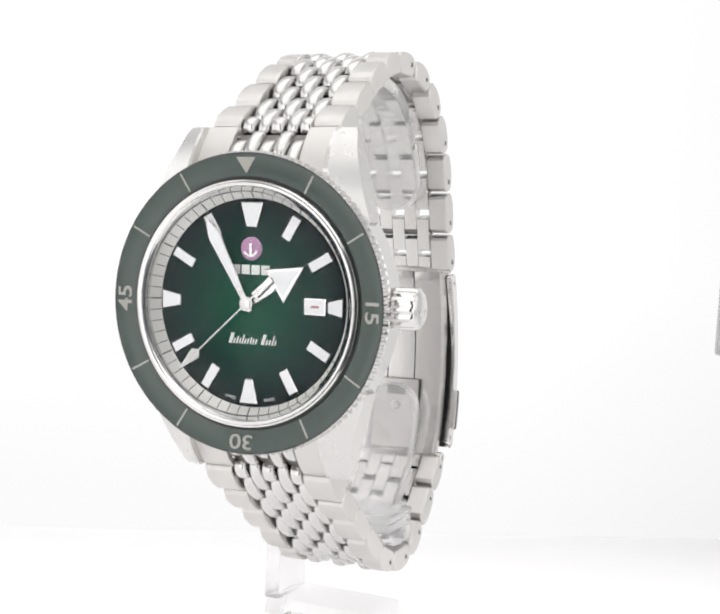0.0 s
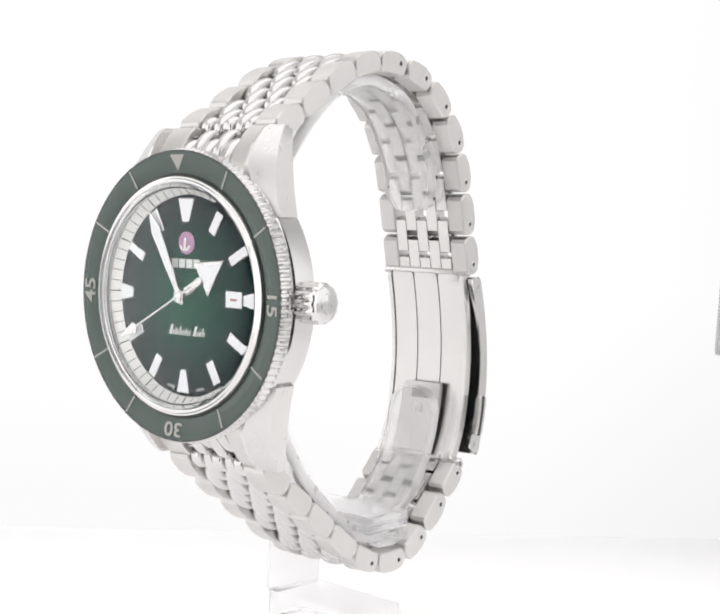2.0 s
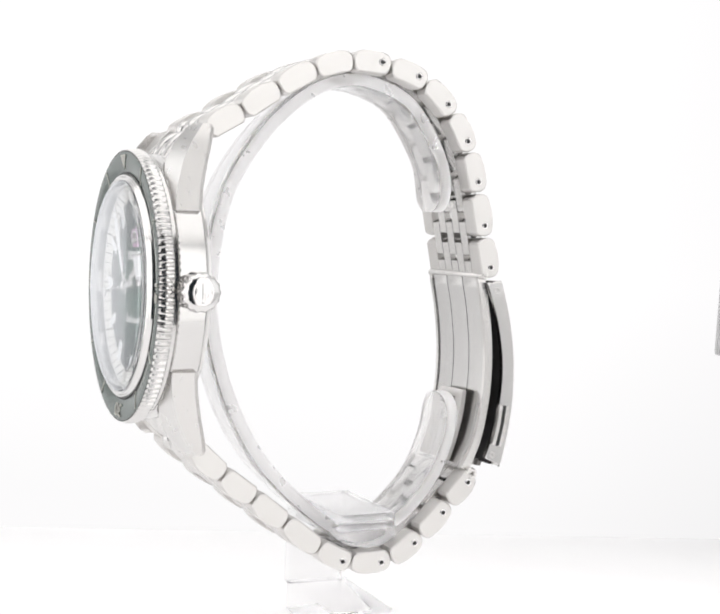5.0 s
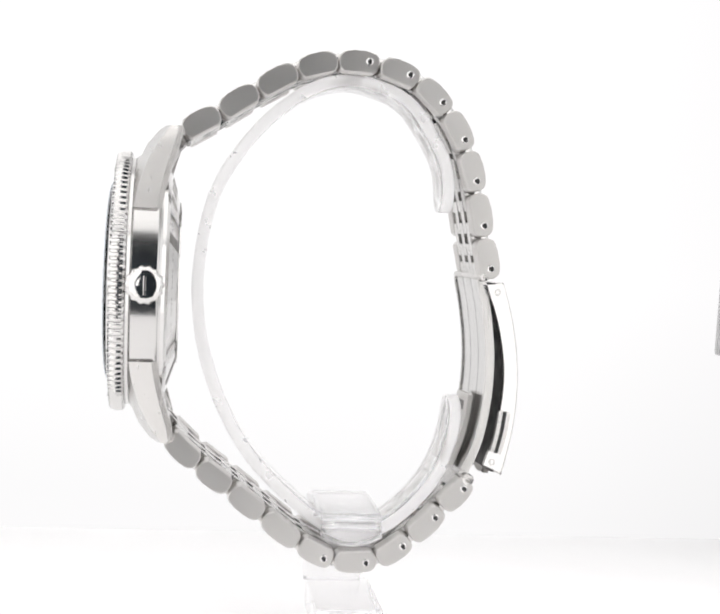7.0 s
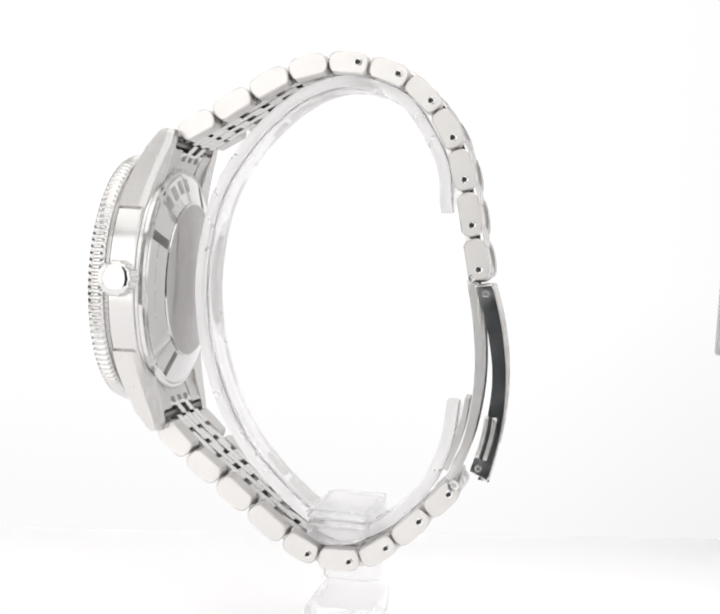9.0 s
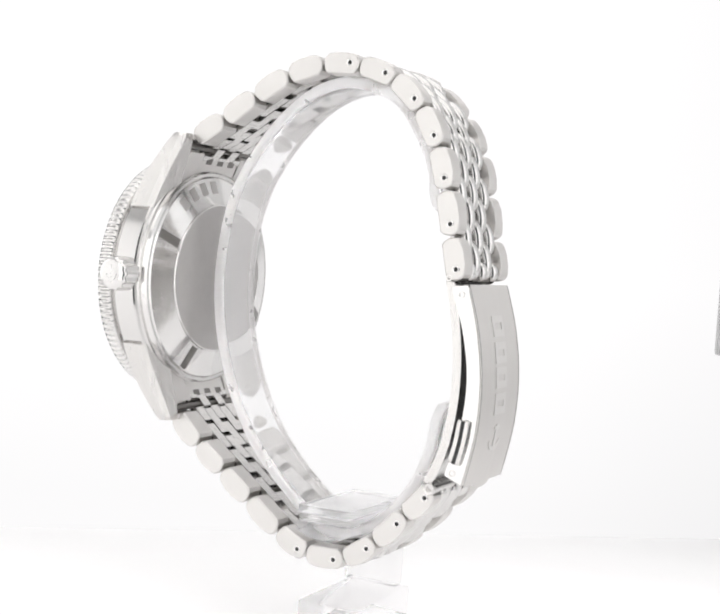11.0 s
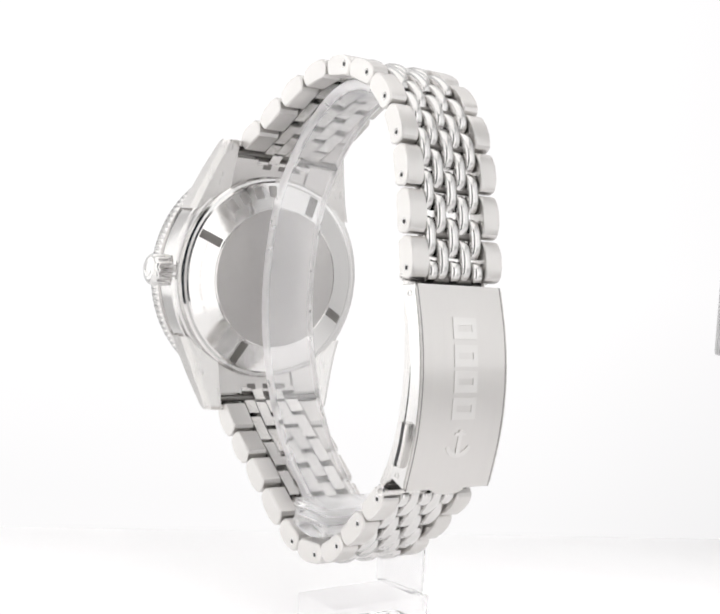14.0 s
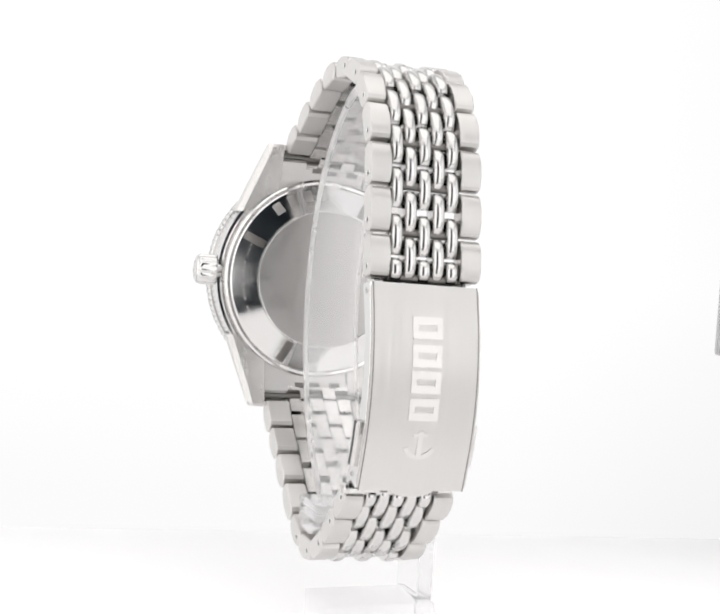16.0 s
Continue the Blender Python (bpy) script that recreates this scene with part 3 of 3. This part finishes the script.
def build_bracelet():
    rod = None
    for pts in (UPPER, LOWER):
        n = len(pts) - 1
        for i in range(n):
            a, b = Vector(pts[i]), Vector(pts[i + 1])
            mid, d = (a + b) / 2, b - a
            half = 10.05 - 1.05 * min(1.0, i / 4.0)
            ly = d.length / 7.0
            line = [(y * ly * 0.985, z) for y, z in LINK]
            m = frame_at(mid, d, midx(mid))
            flip = m.col[0][0] < 0
            for s in (1, -1):
                x0, x1 = sorted((s * 5.75, s * half))
                link = part("outer_link", prism(line, x0, x1, 0.2), BRUSHED, watch, "brushed steel outer link", at=m, smooth=22)
                link.data.materials.append(LINKSIDE)
                for f in link.data.polygons:
                    if abs(f.normal.x) > 0.95:
                        f.material_index = 1
                # rods take the shaded steel, so the gaps between beads look dark
                if s == 1:
                    at = mm(0, 0.44 * d.length, -0.3, 0, 90, 0)
                    if rod is None:
                        rod = part("rod", lathe([(0, -11.4), (0.65, -11.4), (0.65, -0.1), (0, -0.1)], 12, closed=False), SHADEDSTEEL, link, at=at @ mm(0, 0, 5.75))
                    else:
                        part("rod", None, SHADEDSTEEL, link, at=at @ mm(0, 0, 5.75), mesh=rod.data)
                if i >= 4 and (s < 0) == flip:
                    # hollow pin end, on the side towards the crown
                    q = mm(s * half, 0.24 * d.length, 0.15, 0, 90 * s, 0)
                    part("pin", lathe([(0.36, 0.03), (0.5, 0.07), (0.6, 0.03), (0.62, -0.2)], 20, closed=False), POLISHED, link, at=q)
                    # black disc paints the shade inside the hollow pin
                    part("pin_hole", lathe([(0.0, 0.02), (0.37, 0.025), (0.38, -0.2), (0, -0.2)], 16, closed=False), INKSHADE, link, at=q)
            for c in (-1, 1):
                part("bead_link", None, POLISHED, watch, at=frame_at(mid, d, midx(mid) + c * COL), mesh=BEAD)
            if i:
                dj = Vector(pts[i + 1]) - Vector(pts[i - 1])
                for c in (-2, 0, 2):
                    part("bead_link", None, POLISHED, watch, at=frame_at(a, dj, midx(a) + c * COL), mesh=BEAD)
        # half links at the case and at the clasp
        for p, q in ((pts[0], pts[1]), (pts[-1], pts[-2])):
            d = (Vector(q) - Vector(p)).normalized()
            for c in (-2, 0, 2):
                part("bead_link", None, POLISHED, watch, at=frame_at(Vector(p) + d * 1.6, d, midx(p) + c * COL), mesh=HALF)


def build_end_links():
    for sy in (1, -1):
        out = [(14.5, -5.0), (17.5, -4.6), (20.5, -6.0), (23.2, -7.9), (24.4, -9.2), (24.2, -10.6), (23.3, -10.7), (23.2, -8.8), (21.5, -8.4), (21.3, -9.9), (18.0, -8.3), (14.5, -7.8)]
        line = [(sy * y, z) for y, z in out]
        for s in (1, -1):
            x0, x1 = sorted((s * 5.6 - 0.35, s * 10.3 - 0.35))
            end = part("end_link", prism(line, x0, x1, 0.12), BRUSHED, watch, "brushed solid end link between the lugs", smooth=30)
        tray = [(15.0, -6.6), (18.0, -6.8), (21.0, -8.4), (21.2, -9.7), (18.0, -8.3), (15.0, -7.7)]
        part("end_tray", prism([(sy * y, z) for y, z in tray], -5.6, 5.6, 0.1), BRUSHED, end, smooth=30)
        # flat dark boxes paint the shade of three slots
        for x in (-3.7, -0.35, 3.0):
            part("end_slot", box(-0.85, 0.85, -0.65, 0.65, -0.04, 0.2), SHADEDSTEEL, end, at=mm(x, sy * 20.3, -9.32, -23.6 * sy, 0, 0), smooth=0)
        for c in (-2, 0, 2):
            part("bead_link", None, POLISHED, end, at=frame_at(Vector((sy * 19.9, -6.9)), Vector((sy * 3.2, -2.6)), c * COL - 0.35), mesh=BEAD)
        for c in (-1, 1):
            p = Vector((sy * 21.4, -8.0))
            part("bead_link", None, POLISHED, end, at=frame_at(p, Vector((sy * 3.2, -3.0)), c * COL - 0.35), mesh=BEAD)
        # added dark bar: stands in for the shade in the end-link gaps
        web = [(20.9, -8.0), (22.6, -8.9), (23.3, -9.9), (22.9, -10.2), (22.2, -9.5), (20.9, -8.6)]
        part("end_shade_bar", prism([(sy * y, z) for y, z in web], -5.9, 5.2), SHADEDSTEEL, end, smooth=30)
        part("spring_bar", lathe([(0, -10.4), (0.6, -10.4), (0.6, 10.4), (0, 10.4)], 16, closed=False), SHADEDSTEEL, end, at=mm(0, sy * 22.35, -9.55, 0, 90, 0))


def build_clasp():
    outer = spline([(2.1, -61.9), (-5, -63.9), (-12.5, -64.9), (-20.5, -64.6), (-29.0, -62.9)], 6)
    inner = spline([(-28.6, -61.7), (-20.5, -63.4), (-12.5, -63.7), (-5, -62.7), (2.0, -60.8)], 6)
    x0, x1 = MIDX - 9.0, MIDX + 9.0
    clasp = part("clasp", prism(outer + inner, x0 + 0.15, x1 - 0.15, 0.5), BRUSHED, watch, "brushed steel folding clasp cover", at=mm(MIDX, -13, -62) @ pose(0, 0, 0, 0, 2.2, 0) @ mm(-MIDX, 13, 62), smooth=25)
    fl = spline([(2.0, -61.8), (-5, -63.7), (-12.5, -64.7), (-20.5, -64.4), (-28.7, -62.7)], 6) + spline([(-27.4, -59.8), (-20.5, -61.9), (-12.5, -62.6), (-5, -61.4), (1.7, -59.1)], 6)
    # added dark sheets paint the cavity's shade under cover and flanges
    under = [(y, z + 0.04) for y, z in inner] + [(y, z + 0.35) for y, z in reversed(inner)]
    part("shade_lining", prism(under, x0 + 1.0, x1 - 1.0), CAVITYSHADE, clasp, "dark sheet with the cavity's shade in its colour", smooth=30)
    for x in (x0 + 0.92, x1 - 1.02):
        part("shade_lining", prism(fl, x, x + 0.1), CAVITYSHADE, clasp, smooth=30)
    for a, b in ((x0 - 0.03, x0 + 0.9), (x1 - 0.9, x1 + 0.03)):
        part("flange", prism(fl, a, b, 0.12), POLISHED, clasp, smooth=30)
    # thin strips on the cover, coloured with the shade of a groove
    edge = [(y, z - 0.02) for y, z in outer] + [(y, z + 0.2) for y, z in reversed(outer)]
    for x in (x0 + 0.5, x1 - 0.5):
        part("clasp_groove", prism(edge, x - 0.09, x + 0.09), SHADEDSTEEL, clasp, "fine strip with a groove's shade in its colour", smooth=30)
    for y, z in ((0.54, -60.9), (-26.9, -61.15)):
        for x, s in ((x1 + 0.03, 1), (x0 - 0.03, -1)):
            part("pin", lathe([(0.3, 0.06), (0.55, 0.06), (0.58, -0.1), (0, -0.1), (0, -0.02), (0.28, -0.02)], 20, closed=False), SATIN, clasp, at=mm(x, y, z, 0, 90 * s, 0))
    for x, s in ((x1, 1), (x0, -1)):
        mid_line = spline([(-18.6, -62.75), (-22.0, -62.3), (-25.3, -61.5)], 4)
        part("push_button", prism(strip(mid_line, 0.95), x - 0.2 * s, x + 0.8 * s, 0.4, 3), SATIN, clasp, smooth=30)
        # black strip paints the shade of the button's slot
        part("button_slot", prism(strip(mid_line, 0.3), x + 0.7 * s, x + 0.84 * s), INKSHADE, clasp, smooth=30)
    # folding blades inside
    blade = spline([(2.6, -58.4), (-3, -59.6), (-10, -60.4), (-17, -60.2), (-24, -58.9), (-29.3, -56.6)], 5)
    for a, b in ((-7.95, -7.25), (7.25, 7.95)):
        part("rail", prism(strip(blade, 0.7), MIDX + a, MIDX + b, 0.3, 3), SATIN, clasp, "rounded satin rail along the blades", smooth=30)
    for a, b in ((-7.15, -2.6), (-2.4, 2.4), (2.6, 7.15)):
        part("blade", prism(strip(blade, 0.45), MIDX + a, MIDX + b, 0.38, 2), BLADE, clasp, "shiny steel folding blade", smooth=30)
    low = spline([(-16.6, -58.6), (-20.5, -58.1), (-24.5, -57.1), (-28.4, -55.7)], 5)
    tongue = part("tongue", prism(strip(low, 0.4), MIDX - 3.7, MIDX + 3.7, 0.25, 2), BRUSHED, clasp, "brushed steel tongue with a rivet", smooth=30)
    part("rivet", lathe([(0.5, 0.0), (0.5, 0.2), (0.62, 0.26), (0.85, 0.2), (0.9, 0.0)], 24), POLISHED, tongue, at=mm(MIDX, -21.2, -57.55, -12, 0, 0))
    # dark box paints the shade of the tongue's hole
    part("tongue_slot", box(-1.6, 1.6, -0.75, 0.75, -0.1, 0.03), SHADEDSTEEL, tongue, at=mm(MIDX, -18.6, -57.95, -8, 0, 0), smooth=0)
    for y, z, r in ((2.9, -58.6, 0.62), (-29.9, -57.4, 1.0)):
        tube = lathe([(0.0, -8.4), (0.4 * r, -8.4), (0.45 * r, -8.85), (0.85 * r, -8.9), (r, -8.7), (r, 8.7), (0.85 * r, 8.9), (0.45 * r, 8.85), (0.4 * r, 8.4), (0, 8.4)], 24, closed=False)
        part("hinge", tube, SATIN, clasp, at=mm(MIDX, y, z, 0, 90, 0))
    tab = [(3.7 * math.sin(radians(a)), 1.3 * math.cos(radians(a))) for a in range(-90, 91, 15)]
    part("clasp_tab", plate(tab + [(3.7, -1.0), (-3.7, -1.0)], -1.1, -0.05, 0.15), BRUSHED, clasp, at=mm(MIDX - 0.3, -28.75, -62.8, 168.7, 0, 0), smooth=30)
    # solid dark blocks paint the shade of two cut-outs beside the tab
    for x in (-4.5, 3.9):
        part("clasp_notch", prism([(-28.3, -62.2), (-29.5, -61.9), (-29.4, -61.0), (-28.3, -61.3)], MIDX + x - 0.55, MIDX + x + 0.55, 0.1), SHADEDSTEEL, clasp, smooth=30)
    # etched maker's line and anchor on the cover as plain shapes, laid on its curve
    def on_cover(y):
        for (ya, za), (yb, zb) in zip(outer, outer[1:]):
            if yb <= y <= ya:
                k = (y - ya) / (yb - ya)
                return mm(MIDX - 0.1, y, za + (zb - za) * k, 180 + math.degrees(math.atan2(zb - za, yb - ya)), 0, 0)

    for y in (-4.3, -8.4, -12.3, -16.4):
        ring = merge(box(-2.4, -1.5, -1.65, 1.65, -0.11, 0.02), box(1.5, 2.4, -1.65, 1.65, -0.11, 0.02), box(-1.5, 1.5, -1.65, -0.5, -0.11, 0.02), box(-1.5, 1.5, 0.5, 1.65, -0.11, 0.02))
        part("etched_block", ring, ETCHED, clasp, "etched open block", at=on_cover(y), smooth=0)
    arc = [(2.6 * math.sin(radians(a)), -0.2 - 2.0 * math.cos(radians(a))) for a in range(-80, 81, 10)]
    inn = [(1.9 * math.sin(radians(a)), -0.1 - 1.35 * math.cos(radians(a))) for a in range(80, -81, -10)]
    part("etched_anchor", merge(plate(arc + inn, -0.11, 0.02), box(-0.4, 0.4, -2.2, 2.2, -0.12, 0.02), box(-1.1, 1.1, 1.3, 1.8, -0.115, 0.02)), ETCHED, clasp, "etched anchor shape", at=on_cover(-21.8), smooth=0)


build_bracelet()
build_end_links()
build_clasp()

# ---- the stand ----
stand = new("watch_stand")
tagged(stand, "clear acrylic watch stand holding the bracelet open", "display stand")
stand.matrix_world = pose(0, 0, 0, 0, 0, 67.35)


def evenly(line, step, fine):
    """Points along a line by even steps, closer together towards both ends."""
    v = [Vector(p) for p in line]
    run = [0.0]
    for a, b in zip(v, v[1:]):
        run.append(run[-1] + (b - a).length)
    total = run[-1]
    at = list(fine) + [fine[-1] + step * (i + 1) for i in range(int((total - 2 * fine[-1]) / step))] + [total - f for f in reversed(fine)]
    return [(u, Vector((float(np.interp(u, run, [p.x for p in v])), float(np.interp(u, run, [p.y for p in v]))))) for u in at], total


def band(line, x0, x1, half, soft, corner):
    """A bent band with rounded edges, and rounded corners at both ends."""
    pts, total = evenly(line, 1.6, (0.0, 0.12, 0.4, 0.8, 1.4, 2.1, 3.0, 4.2))
    bm = bmesh.new()
    rows = []
    for i, (u, p) in enumerate(pts):
        d = (pts[min(i + 1, len(pts) - 1)][1] - pts[max(i - 1, 0)][1]).normalized()
        nrm = Vector((-d.y, d.x))
        e = min(u, total - u, corner)
        inset = corner - math.sqrt(max(0.0, corner ** 2 - (corner - e) ** 2))
        a, b = x0 + inset * 0.98, x1 - inset * 0.98
        row = []
        for cx, cn, start in ((b - soft, half - soft, 0), (a + soft, half - soft, 90), (a + soft, soft - half, 180), (b - soft, soft - half, 270)):
            for k in range(4):
                t = radians(start + 30 * k)
                q = p + nrm * (cn + soft * math.sin(t))
                row.append(bm.verts.new((cx + soft * math.cos(t), q.x, q.y)))
        rows.append(row)
    m = len(rows[0])
    for p, q in zip(rows, rows[1:]):
        for j in range(m):
            f = bm.faces.new((p[j], p[(j + 1) % m], q[(j + 1) % m], q[j]))
            f.material_index = 0 if j in (3, 11) else 1
    for row in (rows[0], rows[-1]):
        bm.faces.new(row).material_index = 1
    return bm


def build_stand():
    ring = spline([(13.17, -53.6), (18.2, -53.4), (22.75, -52.0), (30.2, -46.9), (33.0, -41.0), (33.5, -35.4), (31.2, -29.3), (26.0, -23.1), (18.6, -17.7), (12.0, -15.0), (4.0, -13.7), (-2.6, -13.6), (-10.4, -14.8),
                   (-19.0, -17.8), (-26.9, -22.4), (-33.2, -28.4), (-38.2, -34.8), (-40.2, -40.0), (-37.8, -46.5), (-31.6, -52.5), (-25.2, -55.4), (-20.0, -56.3), (-17.2, -56.3)], 4)
    body = part("ring", band(ring, -6.2, 4.0, 0.95, 0.5, 4.2), ACRYLIC, stand, "clear open ring, edge glints put in as white", at=HOLD, smooth=40)
    body.data.materials.append(EDGEGLINT)
    for slab in ([(-35.6, -34.6), (-35.6, -44.0), (-36.9, -44.1), (-36.9, -34.5)], [(-37.05, -34.9), (-37.05, -44.0), (-38.3, -44.2), (-38.3, -34.7)],
                 [(-38.45, -34.5), (-38.45, -44.2), (-39.6, -44.3), (-40.7, -42.2), (-41.1, -39.5), (-40.7, -36.6), (-39.8, -34.6)]):
        part("slab", prism(slab, -11.5, 8.0, 0.3), BLOCK, stand, at=HOLD, smooth=25)
    part("post", box(-7.6, 2.6, 10.2, 13.0, 5.1, 20.5, 0.5), BLOCK, stand, smooth=30)
    part("base", box(-7.0, 4.2, -6.6, 13.0, 0.06, 5.3, 0.6), BLOCK, stand, smooth=30)
    for ob in stand.children:
        ob.visible_shadow = False


build_stand()


# ---- what turns ----
def motions():
    walk(watch, [(t, pose(0, 0, 0, 0, 0, a) @ SEAT) for t, a in TURNS])
    walk(stand, [(t, pose(0, 0, 0, 0, 0, a)) for t, a in TURNS])
    walk(SECOND, [(t, mm(0, 0, -1.18, 0, 0, -227.0 - 7.2 * t)) for t in (0.0, 4.0, 8.0, 12.0, 16.0)])


motions()
